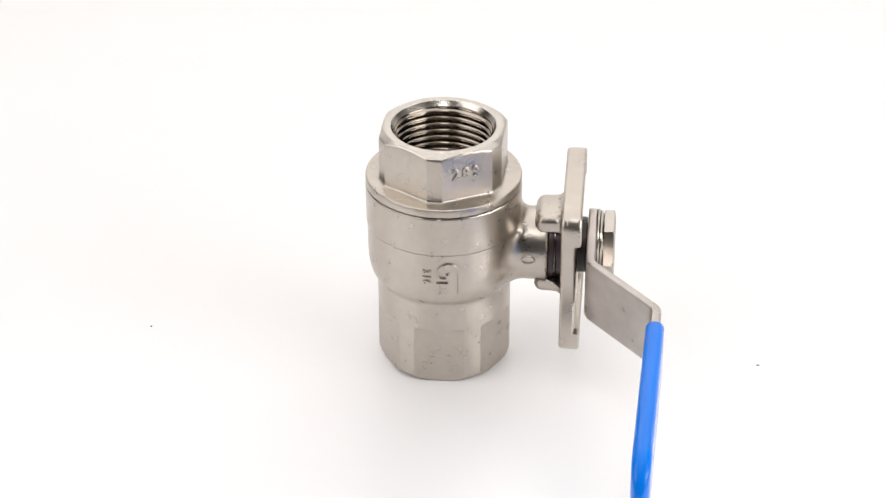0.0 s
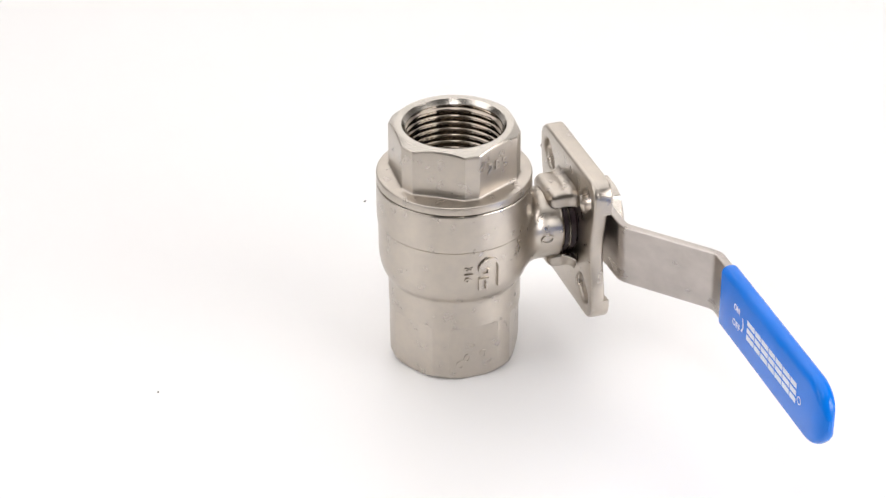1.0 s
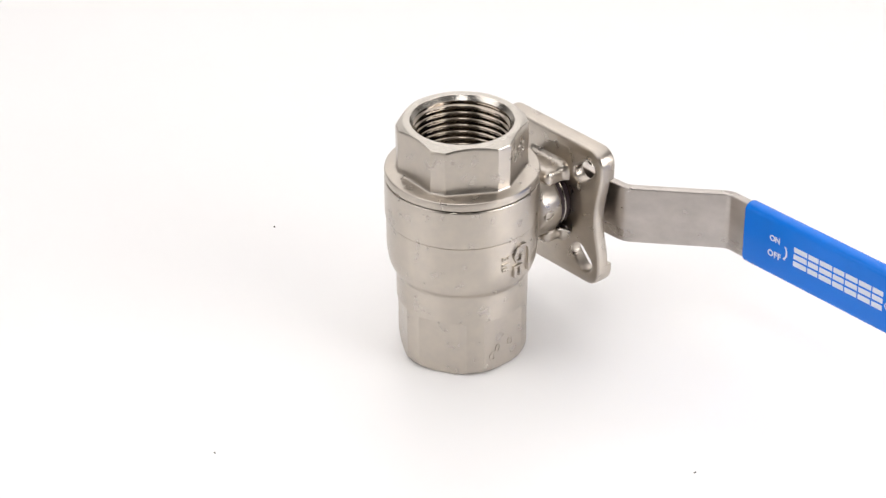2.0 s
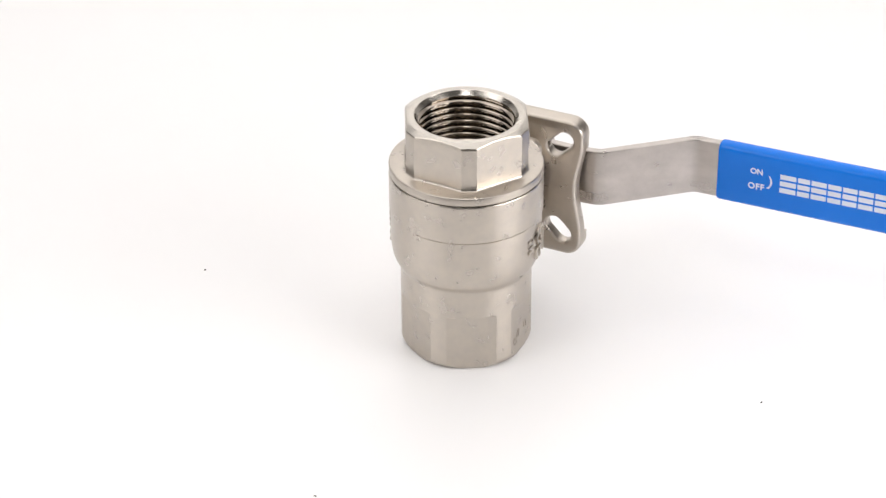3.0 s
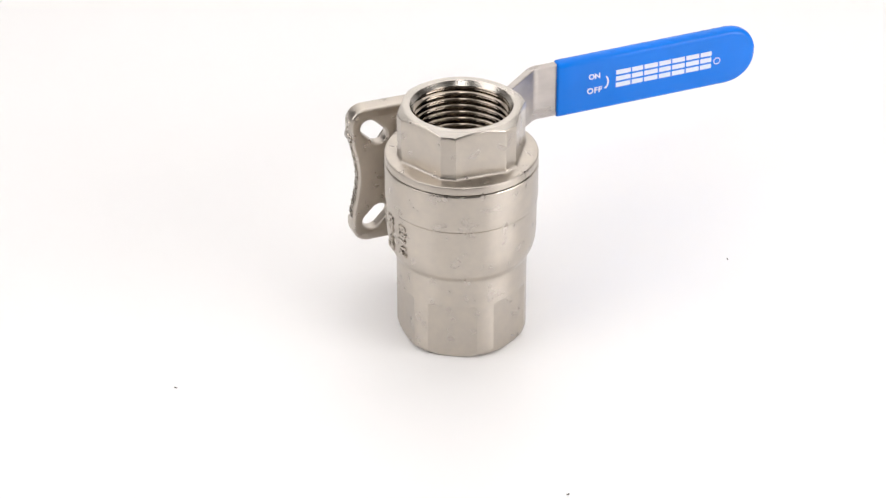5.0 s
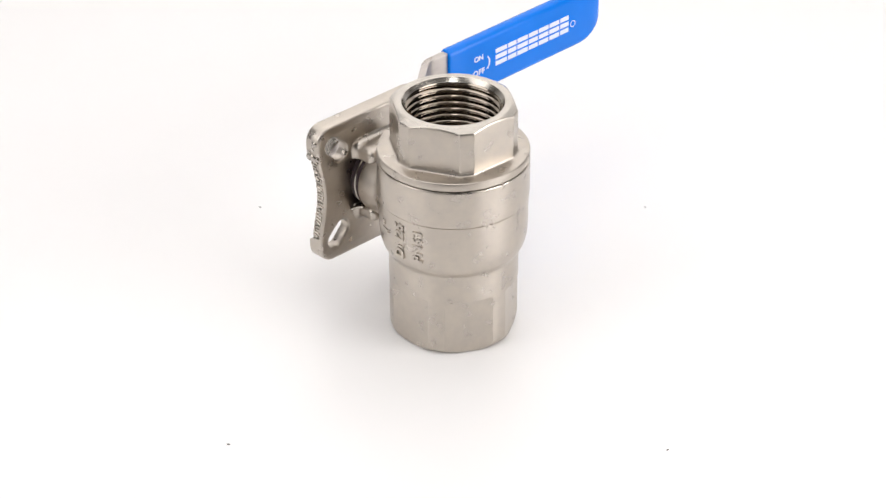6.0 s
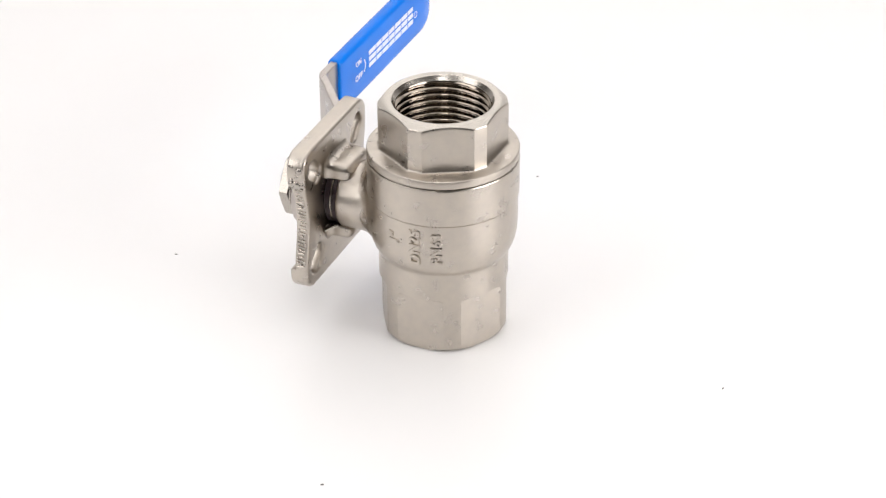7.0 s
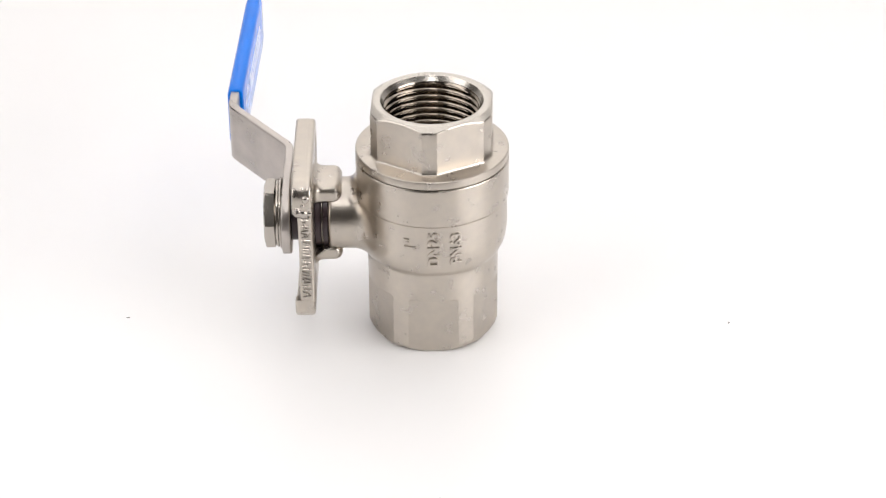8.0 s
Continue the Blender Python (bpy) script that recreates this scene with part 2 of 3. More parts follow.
def valve_body(valve):
    # lower round end with six flats cut into it, neck and round belly
    flat, barrel = 19.8, 21.4
    ths = angles(240, LOW_TURN, flat, barrel, math.degrees(math.acos(flat / barrel)))

    def hexa(t):
        d = (math.degrees(t) - LOW_TURN) % 60
        return min(barrel, flat / math.cos(radians(30 - min(d, 60 - d))))

    bm = bmesh.new()
    low = [(16.6, 12), (16.6, 1.2), (17.6, 0.0), (18.9, 0.0), (19.4, 0.12), (20.1, 0.45), (20.7, 0.95), (21.1, 1.6), (21.4, 2.6)] + [(21.4, 2.8 + 0.82 * k) for k in range(21)] + [(21.4, 19.5), (21.4, 19.7)]
    rings = []
    for r, h in low:
        rings.append([Vector((min(r, hexa(t)) * math.cos(t), min(r, hexa(t)) * math.sin(t), h)) for t in ths])
    for g, h in ((0.12, 19.95), (0.45, 20.2), (1.6, 20.5)):
        rings.append([Vector((min(barrel, hexa(t) + g) * math.cos(t), min(barrel, hexa(t) + g) * math.sin(t), h)) for t in ths])
    belly = smooth_profile([(21.4, 21.0), (21.4, 22.5), (21.4, 26), (21.42, 29.5), (21.6, 30.4), (22.2, 31.2), (23.2, 33.0), (24.0, 35.8), (24.35, 39.3), (24.4, 43), (24.4, 50.05)], 0.6)
    belly += [(24.1, 50.25), (24.1, 50.42), (24.72, 50.55), (24.78, 51.2)] + [(24.8, 51.2 + 0.65 * k) for k in range(1, 19)] + [(24.78, 63.35)]
    belly += [(24.6, 63.62), (24.3, 63.7), (23.6, 63.7), (20, 63.7), (20, 60)]
    for r, h in belly:
        rings.append([Vector((r * math.cos(t), r * math.sin(t), h)) for t in ths])
    loft(bm, rings, caps=(True, True))
    nicked(bm, LOW_TURN, math.degrees(math.acos(flat / barrel)), 2.9, 19.6, 21)
    uneven(bm, 0.04)
    uneven(bm, 0.014, 1.0)
    rnd = random.Random(11)
    for v in bm.verts:
        if 63.2 < v.co.z < 63.66 and math.hypot(v.co.x, v.co.y) > 24.2:
            v.co.x *= 1 + rnd.uniform(-0.0022, 0.0016)
            v.co.z += rnd.uniform(-0.05, 0.05)
    body = part("body", bm, CAST, valve, "matt blasted cast stainless steel body")
    # the stem neck, melted into the belly by a wide fillet
    neck_r, soft = 11.8, 4.2
    outer = [(r, h) for r, h in belly if h < 63.4]

    def belly_r(h):
        for (r0, h0), (r1, h1) in zip(outer, outer[1:]):
            if h0 <= h <= h1:
                return r0 + (r1 - r0) * (h - h0) / max(1e-6, h1 - h0)
        return outer[0][0] if h < outer[0][1] else outer[-1][0]

    def outside(x, rho, phi):
        y, h = rho * math.cos(phi), STEM + rho * math.sin(phi)
        d1, d2 = math.hypot(x, y) - belly_r(h), rho - neck_r
        w = max(soft - abs(d1 - d2), 0) / soft
        return min(d1, d2) - w * w * soft / 4 + 0.05

    stations = [18 + 0.5 * k for k in range(12)] + [24 + 0.12 * k for k in range(34)] + [28.2 + 0.6 * k for k in range(9)]
    bm = bmesh.new()
    rings = []
    for x in stations:
        ring = []
        for k in range(144):
            phi = 2 * math.pi * k / 144
            lo, hi = 4.0, 19.0
            for _ in range(18):
                q = (lo + hi) / 2
                lo, hi = (q, hi) if outside(x, q, phi) < 0 else (lo, q)
            ring.append(Vector((x, lo * math.cos(phi), STEM + lo * math.sin(phi))))
        rings.append(ring)
    for r, x in ((11.6, 33.4), (11.3, 33.75), (8.4, 33.8), (8.4, 28)):
        rings.append([Vector((x, r * math.cos(2 * math.pi * k / 144), STEM + r * math.sin(2 * math.pi * k / 144))) for k in range(144)])
    loft(bm, rings)
    uneven(bm, 0.02, 0.4)
    part("neck", bm, CAST, body, "", 60)
    # two bridges from the neck to the mounting pad, flared where they meet it
    for up, low, tall in ((1, 8.4, 14.0), (-1, 8.8, 13.9)):
        outline = rounded([(-8.3, low), (8.3, low), (8.3, tall), (-8.3, tall)], [0.9, 0.9, 2.4, 2.4], 5)
        mid = (low + tall) / 2
        rings = []
        for x, g in ((29.4, 2.2), (29.7, 1.4), (30.3, 0.6), (31.1, 0.2), (32.0, 0.0), (35.2, 0.0), (36.2, -0.1), (37.0, -0.35), (37.6, -0.75), (38.1, -1.3), (38.5, -1.9)):
            ky, kz = (8.3 - g) / 8.3, (tall - mid - g) / (tall - mid)
            rings.append([Vector((x, y * ky, STEM + up * (mid + (z - mid) * (kz if z > mid else min(1.0, kz))))) for y, z in outline])
        bb = bmesh.new()
        loft(bb, rings)
        uneven(bb, 0.06, 0.4)
        part("bridge", bb, CAST, body, "", 60)
    # raised marks on the belly
    for text, way, z, size in (("DN25", 90.7, 42.0, 4.9), ("PN63", 107.6, 42.0, 4.9), ("1\"", 73.0, 43.4, 4.9)):
        part("raised_lettering", bent(lettering(text, size, 0.5, 0.22, 1.05, 0.03), 24.4, way, z, 1), CAST, body, "raised cast size and pressure marks")
    part("raised_lettering", bent(lettering("316", 3.5, 0.8, 0.12, 1.1, 0.05), 24.4, -98.2, 42.3, 3), CAST, body, "raised cast steel grade mark")
    # raised maker's mark as plain strokes: an arch and bars
    def stroke(path, w, bm):
        rings = []
        for i, p in enumerate(path):
            a, b = Vector(path[max(i - 1, 0)]), Vector(path[min(i + 1, len(path) - 1)])
            d = (b - a).normalized()
            nrm = Vector((-d.y, d.x)) * (w / 2)
            p = Vector(p)
            rings.append([(*(p + nrm), -0.3), (*(p + nrm * 0.8), 0.6), (*(p - nrm * 0.8), 0.6), (*(p - nrm), -0.3)])
        loft(bm, [[Vector(q) for q in r] for r in rings])
    bm = bmesh.new()
    arch = [(-4.0 + 0.0, 1.2)] + [(-0.2 + 3.4 * math.cos(radians(a)), 1.6 + 3.2 * math.sin(radians(a))) for a in range(180, -1, -20)] + [(3.2, 1.2), (3.2, -5.2)]
    stroke(arch[1:], 1.1, bm)
    stroke([(-3.6, 1.6), (-2.8, 0.0), (-0.8, 0.0), (-0.6, 1.6)], 0.9, bm)
    for x in (-3.4, -1.1):
        stroke([(x, -1.4), (x, -5.2)], 1.2, bm)
    stroke([(-4.0, -1.6), (-0.4, -1.6)], 0.7, bm)
    part("raised_emblem", bent(placed(bm, Matrix.Diagonal((1.0, 1.06, 1.25, 1))), 24.4, -81.4, 41.9), CAST, body, "raised cast maker's mark of plain strokes")
    # small oval on the neck
    bm = bmesh.new()
    rings = []
    for k in range(28):
        a = 2 * math.pi * k / 28
        c = Vector((27.6 + 1.9 * math.cos(a), -0.2, STEM + 0.3 + 1.35 * math.sin(a)))
        out = Vector((math.cos(a), 0, math.sin(a)))
        ring = []
        for j in range(6):
            b = 2 * math.pi * j / 6
            p = c + out * 0.38 * math.cos(b)
            dz = p.z - STEM
            p.y = -math.sqrt(max(0.1, 12.0 ** 2 - dz * dz)) - 0.38 * math.sin(b)
            ring.append(p)
        rings.append(ring)
    loft(bm, rings, closed=True)
    part("raised_oval", bm, CAST, body)
    # faint cast marks low on one flat
    for dx, dz, w, h, tilt in ((-4.7, 5.8, 1.6, 2.4, 15), (-2.4, 8.0, 1.3, 2.6, -15), (3.0, 8.7, 1.5, 2.5, 0)):
        ring = [slot(0, 0, 90, h + 0.6, w + 0.6), slot(0, 0, 90, h - 0.2, w - 0.2)]
        bm = placed(filled(ring, 0.36), pose(0, 0, 0, 0, 0, tilt))
        placed(bm, pose(dx, -19.8, dz, 90, 0, 0))
        part("cast_mark", bm, CAST, body)
    return body


def end_connector(valve):
    flat, corner = 19.25, 20.84
    ths = angles(216, UP_TURN, flat, corner)
    hexa = hex_limit(flat, corner, UP_TURN)
    bm = bmesh.new()
    rings = []
    for r, h in ((20.5, 62), (20.5, 64.0), (24.35, 64.0), (24.62, 64.08), (24.74, 64.3), (24.78, 66.2), (24.66, 66.62), (24.4, 66.82), (23.6, 66.98), (22.6, 67.15)):
        rings.append([Vector((r * math.cos(t), r * math.sin(t), h)) for t in ths])
    for g, h in ((0.75, 67.34), (0.5, 67.42), (0.22, 67.6), (0.06, 67.9), (0.0, 68.3), (0.0, 68.6)) + tuple((0.0, 68.6 + 0.95 * k) for k in range(1, 13)):
        rings.append([Vector(((hexa(t) + g) * math.cos(t), (hexa(t) + g) * math.sin(t), h)) for t in ths])
    # chamfered top: the cone rises where it meets the flats
    def chamfer(t, q):
        return 83.45 - max(0.0, q - 18.7) * 0.6
    for g, drop in ((0.0, 0.55), (0.04, 0.3), (0.14, 0.1), (0.3, 0.0)):
        rings.append([Vector(((hexa(t) - g) * math.cos(t), (hexa(t) - g) * math.sin(t), chamfer(t, hexa(t) - g) - drop)) for t in ths])
    edge = rings[-1]
    loft(bm, rings, caps=(False, False))
    nicked(bm, UP_TURN, 30 - math.degrees(math.atan2(flat - corner * math.cos(radians(30)), corner * 0.5)), 68.0, 83.2, 22)
    uneven(bm, 0.035)
    uneven(bm, 0.014, 0.9)
    ob = part("end_connector", bm, CAST, valve, "six-sided blasted stainless steel end", 22)
    bm = bmesh.new()
    rim = [[v.copy() for v in edge]]
    for r, h in ((18.7, 83.44), (18.2, 83.45), (16.75, 83.45), (16.5, 83.37), (15.6, 82.2), (15.3, 81.9)):
        rim.append([Vector((r * math.cos(t), r * math.sin(t), h)) for t in ths])
    loft(bm, rim, caps=(False, False))
    part("rim", bm, TURNED, ob, "turned chamfered rim", 11)
    # the screw thread inside: one long helix
    bm = bmesh.new()
    n, pitch, z0, z1, step = 128, 2.309, 82.0, 60.5, 0.165
    rings = []
    k = 0
    while z0 - k * step > z1:
        h = z0 - k * step
        ring = []
        for i in range(n):
            th = 2 * math.pi * i / n
            u = (h / pitch - i / n) % 1.0
            tooth = abs(2 * u - 1)
            tooth = min(1, max(0, (tooth - 0.1) / 0.8))
            r = 14.75 + 1.4 * tooth
            fade = min(1.0, max(0.0, (z0 - h) / 1.0))
            r = 15.3 * (1 - fade) + r * fade
            ring.append(Vector((r * math.cos(th), r * math.sin(th), h)))
        rings.append(ring)
        k += 1
    rings.append([Vector((13 * math.cos(2 * math.pi * i / n), 13 * math.sin(2 * math.pi * i / n), z1 - 1)) for i in range(n)])
    rings.append([Vector((12.5 * math.cos(2 * math.pi * i / n), 12.5 * math.sin(2 * math.pi * i / n), 48)) for i in range(n)])
    loft(bm, rings, caps=(False, True))
    part("thread", bm, THREAD, ob, "shiny internal pipe thread", 60)
    # stamped figures on one flat
    way = UP_TURN + 30
    bm = lettering("289", 4.7, 0.7, 0.2, 1.35, 0.02)
    m = pose(0, 0, 0, 0, 0, way) @ pose(flat, -0.6, 76.3, 90, 0, 90)
    part("raised_lettering", placed(bm, m), CAST, ob, "raised cast figures")
    return ob


def mounting_pad(valve):
    hy, hz, waist = 24.4, 25.2, 22.0
    corner = 5.5
    out = []
    # outline in (y, z): straight top and bottom, hollow sides
    def side(s):
        pts = []
        for k in range(-8, 9):
            z = k / 8 * (hz - corner - 2.5)
            f = min(1.0, (abs(z) / (hz - corner - 2.5)))
            pts.append((s * (waist + (hy - waist) * (0.5 - 0.5 * math.cos(math.pi * f)) ** 1.1), z))
        return pts
    def arc(cy, cz, a0):
        return [(cy + corner * math.cos(radians(a0 + 9 * k)), cz + corner * math.sin(radians(a0 + 9 * k))) for k in range(11)]
    out = side(1) + arc(hy - corner, hz - corner, 0) + arc(-hy + corner, hz - corner, 90) + side(-1)[::-1] + arc(-hy + corner, -hz + corner, 180) + arc(hy - corner, -hz + corner, 270)
    holes = [slot(sy * 16.3, sz * 16.3, math.degrees(math.atan2(sz, sy)), 10.4, 6.0) for sy in (1, -1) for sz in (1, -1)]
    hole = [(9.2 * math.cos(2 * math.pi * k / 40), 9.2 * math.sin(2 * math.pi * k / 40)) for k in range(40)]
    bm = filled([out, *holes, hole], 4.7, 1.0, 4)
    # the outline's x, y go to the valve's y, z
    to_pad = Matrix(((0, 0, 1, 40.6), (1, 0, 0, 0), (0, 1, 0, STEM - 1.35), (0, 0, 0, 1)))
    placed(bm, to_pad)
    pad = part("mounting_pad", bm, CAST, valve, "square cast mounting pad with four slots", 40)
    # a lip that stands proud along the top and the bottom and round the corners
    for sz in (1, -1):
        low = hz - (10.5 if sz > 0 else 8.0)
        f = min(1.0, low / (hz - corner - 2.5))
        edge = waist + (hy - waist) * (0.5 - 0.5 * math.cos(math.pi * f)) ** 1.1
        w, c = 3.2, corner + 0.06
        half = [(edge + 0.06, low), (hy + 0.06, hz - corner - 1)]
        half += [(hy - corner + c * math.cos(radians(9 * k)), hz - corner + c * math.sin(radians(9 * k))) for k in range(11)]
        inner = [(edge - w, low)]
        inner += [(hy - corner + (corner - w) * math.cos(radians(18 * k)), hz - corner + (corner - w) * math.sin(radians(18 * k))) for k in range(6)]
        shape = half + [(-y, z) for y, z in half[::-1]] + [(-y, z) for y, z in inner] + inner[::-1]
        bm = filled([[(y, sz * z) for y, z in (shape if sz > 0 else shape[::-1])]], 5.2, 0.9, 4)
        placed(bm, Matrix(((0, 0, 1, 42.0), (1, 0, 0, 0), (0, 1, 0, STEM - 1.35), (0, 0, 0, 1))))
        part("stop_lip", bm, CAST, pad, "", 40)
    # cast marks along one hollow edge, too small to read, and lumps of the casting by the upper corner
    rnd = random.Random(5)

    def edge_y(z):
        f = min(1.0, abs(z) / (hz - corner - 2.5))
        return waist + (hy - waist) * (0.5 - 0.5 * math.cos(math.pi * f)) ** 1.1

    def bar(bm, x, z, length, width, tilt, proud):
        r = bmesh.ops.create_cube(bm, size=1.0)
        m = Matrix.Translation((40.6 + x, edge_y(z) + 0.05, STEM - 1.35 + z)) @ pose(0, 0, 0, 0, tilt, 0)
        bmesh.ops.transform(bm, matrix=m @ Matrix.Diagonal((length, proud, width, 1)), verts=r["verts"])

    z = -17.5
    while z < 12:
        z += rnd.choice((2.1, 2.3, 2.5, 3.9))
        bm = bmesh.new()
        bar(bm, rnd.uniform(-0.2, 0.2), z - 0.65, rnd.uniform(2.2, 3.0), 0.55, rnd.uniform(-12, 12), 0.8)
        bar(bm, rnd.uniform(-0.8, 0.8), z + 0.55, rnd.uniform(1.1, 2.6), 0.5, rnd.uniform(-25, 25), 0.7)
        bar(bm, rnd.choice((-1.2, 0.0, 1.2)), z, 0.55, 1.6, rnd.uniform(-15, 15), 0.7)
        bmesh.ops.bevel(bm, geom=bm.edges[:], offset=0.14, segments=1, affect="EDGES")
        part("cast_mark", bm, BRIGHT, pad)
    for _ in range(9):
        bm = bmesh.new()
        bmesh.ops.create_icosphere(bm, subdivisions=2, radius=1.0)
        z = rnd.uniform(14.0, 20.5)
        size = rnd.uniform(0.7, 1.5)
        for v in bm.verts:
            v.co = v.co * (1 + 0.35 * noise.noise(v.co * 1.7 + Vector((z * 9, 0, 0)))) * size
            v.co.y *= 0.55
        placed(bm, Matrix.Translation((40.6 + rnd.uniform(-1.8, 2.6), edge_y(z) - 0.05, STEM - 1.35 + z)))
        part("casting_lump", bm, BRIGHT, pad, "", 60)
    return pad


def stem_parts(valve):
    ths = angles(72)
    c = (0, 0, STEM)
    bm = bmesh.new()
    turned(bm, [(6.9, 26), (6.9, 45.5), (5.9, 46), (5.9, 54.0), (5.3, 54.5)], ths, axis="x", at=c)
    part("stem", bm, BRIGHT, valve, "bright round stem")
    for name, x0, x1, r, mat, lab in (("seal_ring", 33.85, 35.5, 11.1, SHADED_DARK, "stem seal, with shade put into its dark colour"), ("spring_washer", 35.55, 36.15, 11.2, BRIGHT, "thin bright spring washer"),
                                      ("seal_ring", 36.2, 38.2, 10.9, SHADED_DARK, "stem seal, with shade put into its dark colour"), ("stop_disc", 38.7, 45.8, 8.9, SHADED_DARK, "bush in the pad, coloured dark for the shaded recess"),
                                      ("washer", 49.0, 49.85, 11.7, BRIGHT, "bright flat washer"), ("spring_washer", 49.9, 50.8, 11.2, BRIGHT, "bright spring washer")):
        bm = bmesh.new()
        turned(bm, [(6.95, x0 + 0.1), (r - 0.3, x0), (r, x0 + 0.25), (r, x1 - 0.25), (r - 0.3, x1), (6.95, x1 - 0.1)], ths, axis="x", at=c, closed=True)
        part(name, bm, mat, valve, lab)
    # a bent tab of the lock washer under the seals
    for side in (1, -1):
        bm = sweep([(34.0 + 0.35 * k, side * (8.4 + 0.14 * k), STEM - 8.2 - 0.012 * k * k) for k in range(13)], [(1.5, 0.4, 0.3)] * 13)
        part("lock_tab", bm, BRIGHT, valve, "bright bent tab of the lock washer")
    # nut
    flat, corner, turn = 9.9, 11.3, 6
    nth = angles(120, turn, flat, corner)
    lim = hex_limit(flat, corner, turn)
    bm = bmesh.new()
    rings = []
    for r, x in ((6.2, 50.9), (9.7, 50.9), (11.4, 51.3), (11.4, 54.1), (11.0, 54.35), (9.6, 54.75), (6.4, 54.75), (5.9, 54.4), (5.9, 51.2)):
        rings.append([Vector((x, min(r, lim(t)) * math.cos(t), STEM + min(r, lim(t)) * math.sin(t))) for t in nth])
    loft(bm, rings, closed=True)
    part("nut", bm, BRIGHT, valve, "bright six-sided stem nut", 25)


def sweep(path, sections):
    """Loft rounded sections along a path of (x, y) places; a section is (half thickness, half height, corner) about the middle height z."""
    rings = []
    for i, (x, y, z) in enumerate(path):
        a, b = Vector(path[max(i - 1, 0)]), Vector(path[min(i + 1, len(path) - 1)])
        d = (b - a).to_2d().normalized()
        nrm = Vector((-d.y, d.x))
        ht, hh, rc = sections[i]
        rc = min(rc, ht * 0.98, hh * 0.98)
        ring = []
        for cx, cz, a0 in ((1, 1, 0), (-1, 1, 90), (-1, -1, 180), (1, -1, 270)):
            for k in range(6):
                an = radians(a0 + 18 * k)
                u = cx * (ht - rc) + rc * math.cos(an)
                v = cz * (hh - rc) + rc * math.sin(an)
                ring.append(Vector((x + nrm.x * u, y + nrm.y * u, z + v)))
        rings.append(ring)
    bm = bmesh.new()
    loft(bm, rings)
    return bm


LEVER = [(47.5, 13.0), (47.5, -27.0), (68.2, -53.5), (64.6, -141.0)]
TILT = 2.35   # degrees by which the lever points above the level


def lever_z(y):
    return STEM - 0.8 - math.tan(radians(TILT)) * y


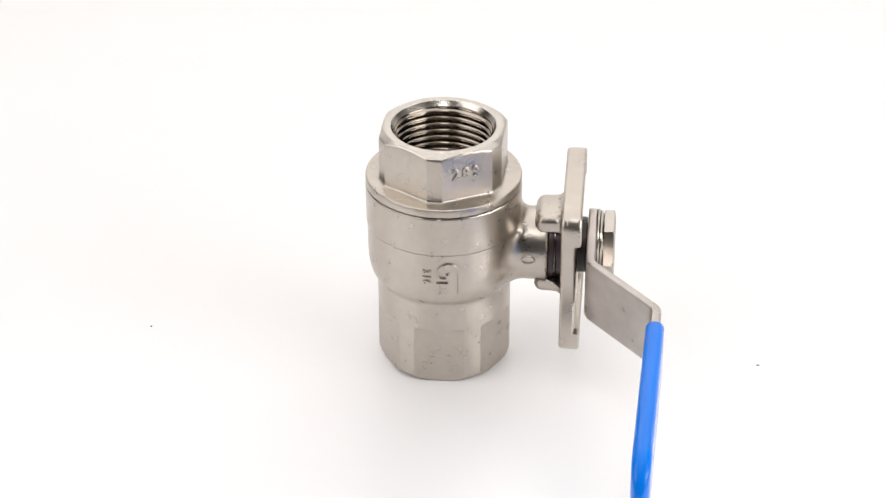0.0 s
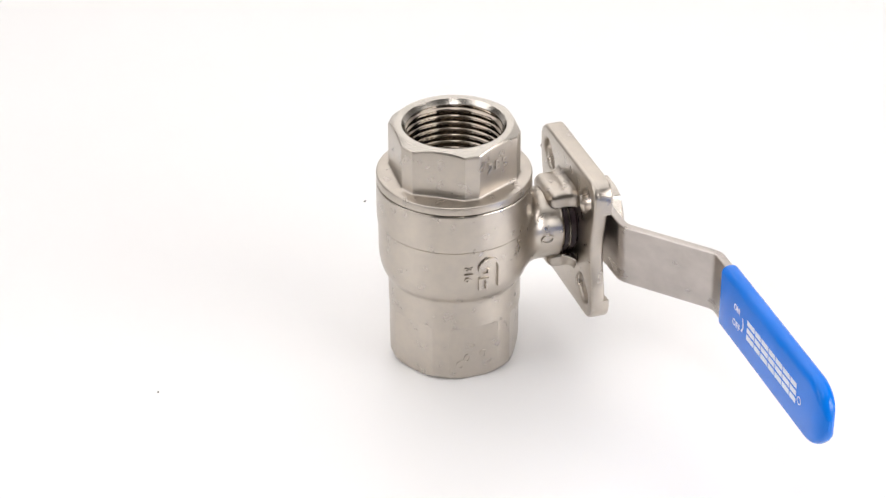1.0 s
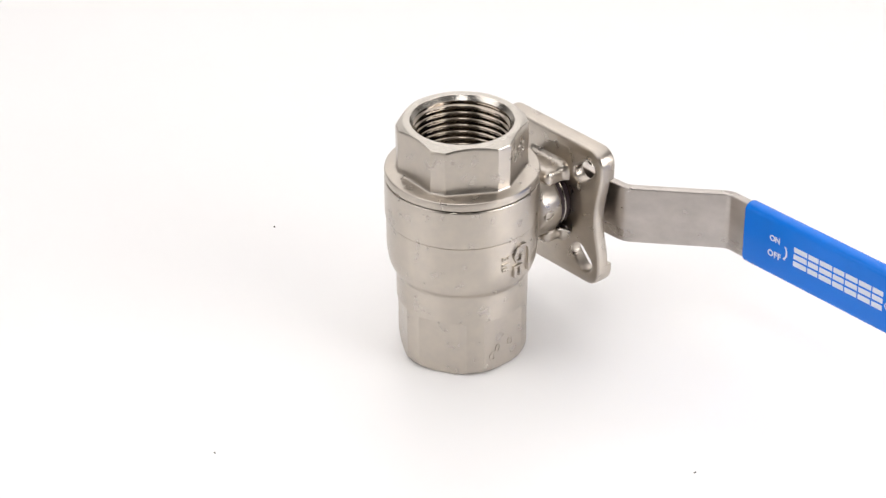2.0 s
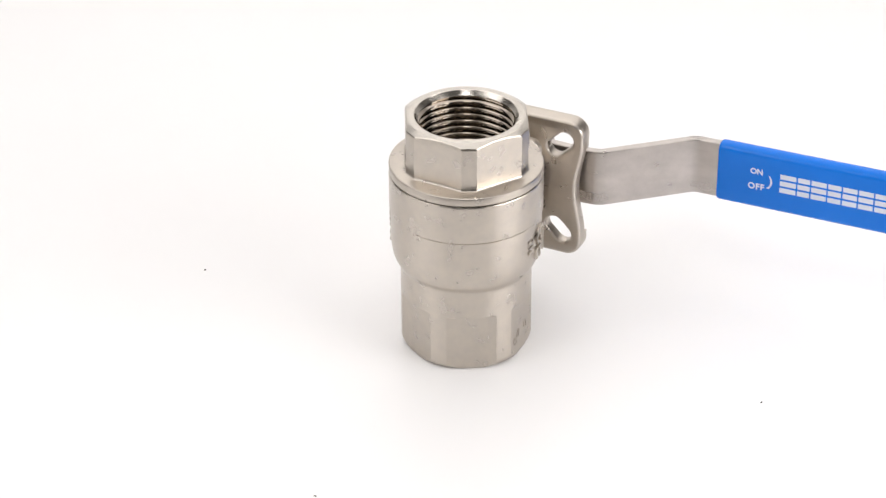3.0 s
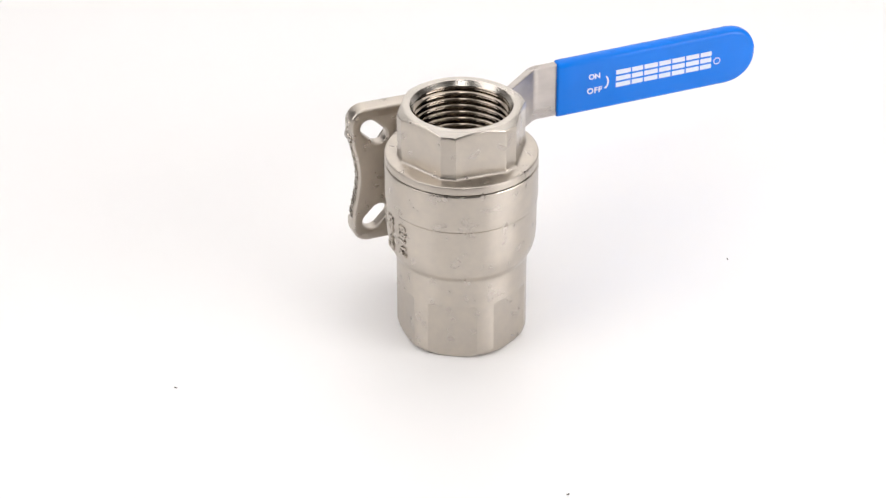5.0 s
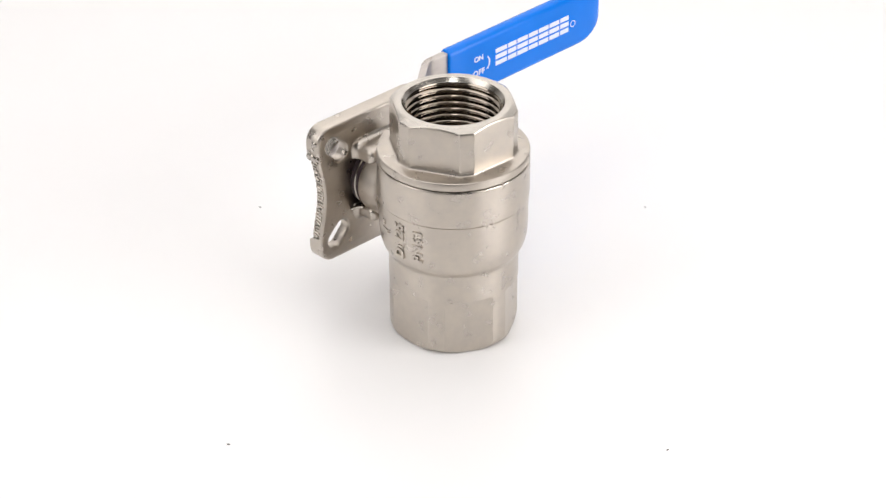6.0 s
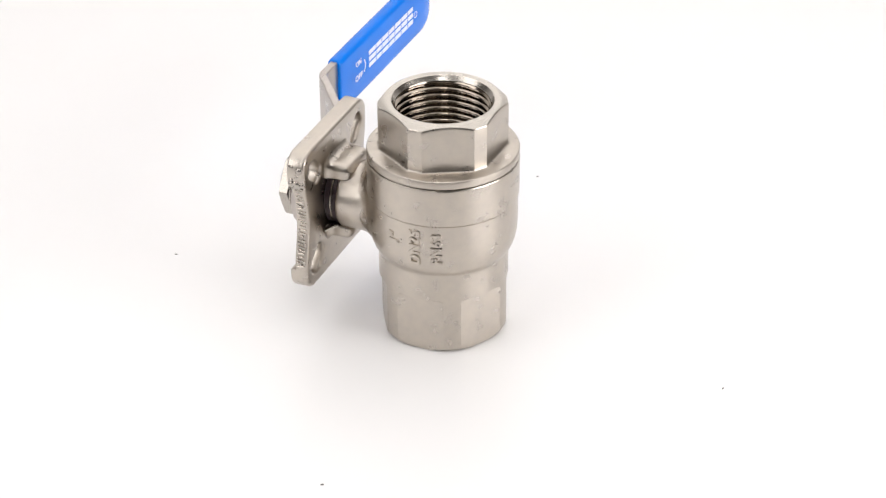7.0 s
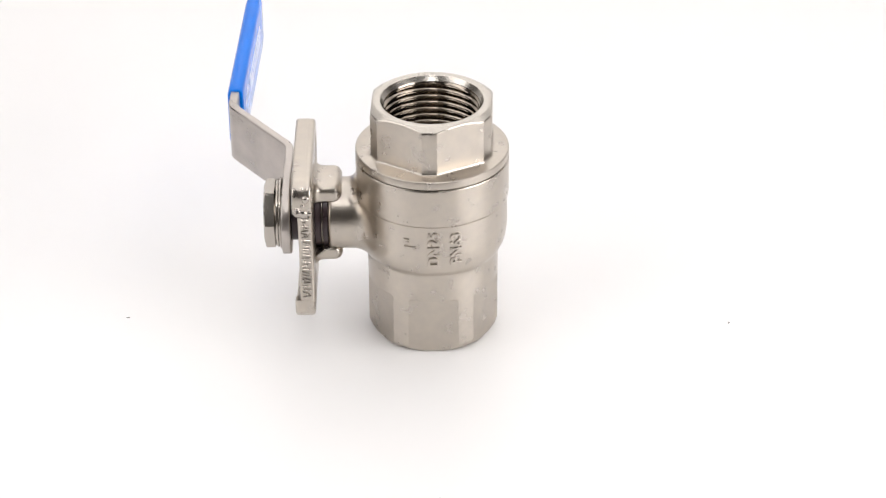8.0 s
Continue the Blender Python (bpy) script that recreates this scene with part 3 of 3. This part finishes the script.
def lever(valve):
    # middle line with rounded bends
    path = [Vector(LEVER[0])]
    for i, r in ((1, 7.0), (2, 6.0)):
        a, p, b = Vector(LEVER[i - 1]), Vector(LEVER[i]), Vector(LEVER[i + 1])
        u, w = (a - p).normalized(), (b - p).normalized()
        t = r / math.tan(u.angle(w) / 2)
        s, e = p + u * t, p + w * t
        for k in range(9):
            q = k / 8
            path.append(s * (1 - q) ** 2 + p * 2 * q * (1 - q) + e * q * q)
    path.append(path[-1] + (Vector(LEVER[3]) - path[-1]).normalized() * 25)
    fine = []
    for a, b in zip(path, path[1:]):
        n = max(1, int((b - a).length / 1.5))
        fine += [a + (b - a) * k / n for k in range(n)]
    fine.append(path[-1])
    pts, secs = [], []
    for p in fine:
        hh = 10.2
        if p.y > 3:
            hh = math.sqrt(max(0.4, 11.8 ** 2 - (p.y - 1.4) ** 2))
        elif p.y > -20:
            hh = 11.7 - 1.5 * max(0, min(1, (3 - p.y) / 20))
        pts.append((p.x, p.y, lever_z(p.y)))
        secs.append((1.45, hh, 0.55))
    bar = part("lever", sweep(pts, secs), SHEET, valve, "bent flat stainless steel lever bar", 50)
    # grip sleeve
    a = Vector(LEVER[2])
    d = (Vector(LEVER[3]) - a).normalized()
    s0, s1 = 8.8, 86.0
    ss = [s0, s0 + 0.15, s0 + 0.5, s0 + 1.0] + [s0 + 1 + (s1 - 12 - s0 - 1) * k / 12 for k in range(1, 13)] + [s1 - 12 + 12 * math.sin(math.pi / 2 * k / 16) for k in range(1, 17)]
    pts, secs = [], []
    for s in ss:
        p = a + d * s
        k = max(0.0, (s - (s1 - 12)) / 12)
        hh = 11.0 * max(0.03, (1 - k ** 2.2)) ** 0.5
        ht = 2.75 * max(0.04, 1 - k ** 5) ** 0.5
        if s < s0 + 1:
            e = math.sqrt(max(0, 1 - (1 - (s - s0)) ** 2))
            hh, ht = 10.3 + 0.7 * e, 2.2 + 0.55 * e
        pts.append((p.x, p.y, lever_z(p.y)))
        secs.append((ht, hh, 2.4))
    grip = part("grip", sweep(pts, secs), BLUE, bar, "glossy bright blue vinyl grip sleeve", 60)
    # white print on the face towards the body
    def on_grip(bm, s, up, name, lab=""):
        p = a + d * s
        right = Vector((d.x, d.y, math.sin(radians(TILT)))).normalized()
        out = Vector((d.y, -d.x, 0))
        if out.x > 0:
            out = -out
        top = out.cross(right)
        base = Vector((p.x, p.y, lever_z(p.y) + up)) + out * 2.76
        m = Matrix.Identity(4)
        for i in range(3):
            m[i][0], m[i][1], m[i][2], m[i][3] = right[i], top[i], out[i], base[i]
        return part(name, placed(bm, m), PRINT, grip, lab, 60)
    on_grip(lettering("ON", 2.85, 0.1, 0, 0.97, 0.09), 22.8, 3.2, "printed_word", "white printed word")
    on_grip(lettering("OFF", 3.1, 0.1, 0, 1.1, 0.09), 22.9, -2.4, "printed_word", "white printed word")
    bm = bmesh.new()
    outer = [(0.3 + 3.4 * math.cos(radians(q)) - 2.6, 3.4 * math.sin(radians(q))) for q in range(-40, 41, 8)]
    inner = [(0.3 + 2.75 * math.cos(radians(q)) - 2.6, 3.4 * math.sin(radians(q))) for q in range(40, -41, -8)]
    on_grip(filled([[(0.2, -2.7), (-0.9, -2.5), (0.15, -1.5)]], 0.1), 27.3, 0.3, "printed_arrowhead")
    on_grip(filled([outer + inner], 0.1), 27.3, 0.3, "printed_arrow", "white printed turning arrow")
    # the brand print as plain white bars of its size
    x = 31.1
    for w in (5.6, 4.2, 5.2, 4.5, 4.9, 5.0, 4.3):
        for up in (3.1, 0.6, -1.9):
            on_grip(box(-w / 2, w / 2, -0.88, 0.88, depth=0.1), x + w / 2, up, "printed_bar")
        x += w + 0.55
    ring = [(1.35 * math.cos(2 * math.pi * k / 24), 1.35 * math.sin(2 * math.pi * k / 24)) for k in range(24)]
    on_grip(filled([ring, [(0.78 * p, 0.78 * q) for p, q in ring]], 0.1), x + 1.7, -0.4, "printed_ring")
    return bar


setting()
plate = turntable()
specks = []
for seed, (x, y, length, width, way) in enumerate(((9.3, 90.4, 0.55, 0.34, 20), (-3.3, -110.2, 0.5, 0.3, -30), (-96.7, 4.6, 0.5, 0.3, 60), (103.5, -20.4, 0.55, 0.28, -10))):
    specks.append((dust_speck(seed, length, width, way), x * MM, y * MM))
valve = tagged(new("ball_valve"), "stainless steel two-piece ball valve with blue lever grip, standing on end", "valve")
valve_body(valve)
end_connector(valve)
mounting_pad(valve)
stem_parts(valve)
lever(valve)


def motions():
    """All turns together with the plate, at an even rate."""
    times = [0.25 * k for k in range(33)]
    def rows(x, y, turn):
        out = []
        for t in times:
            a = radians(RATE * t)
            out.append((t, pose(x * math.cos(a) - y * math.sin(a), x * math.sin(a) + y * math.cos(a), 0, 0, 0, RATE * t + turn)))
        return out
    walk(plate, rows(0, 0, 0))
    walk(valve, rows(VALVE_AT[0] * MM, VALVE_AT[1] * MM, VALVE_TURN))
    for ob, x, y in specks:
        walk(ob, rows(x, y, 0))


motions()
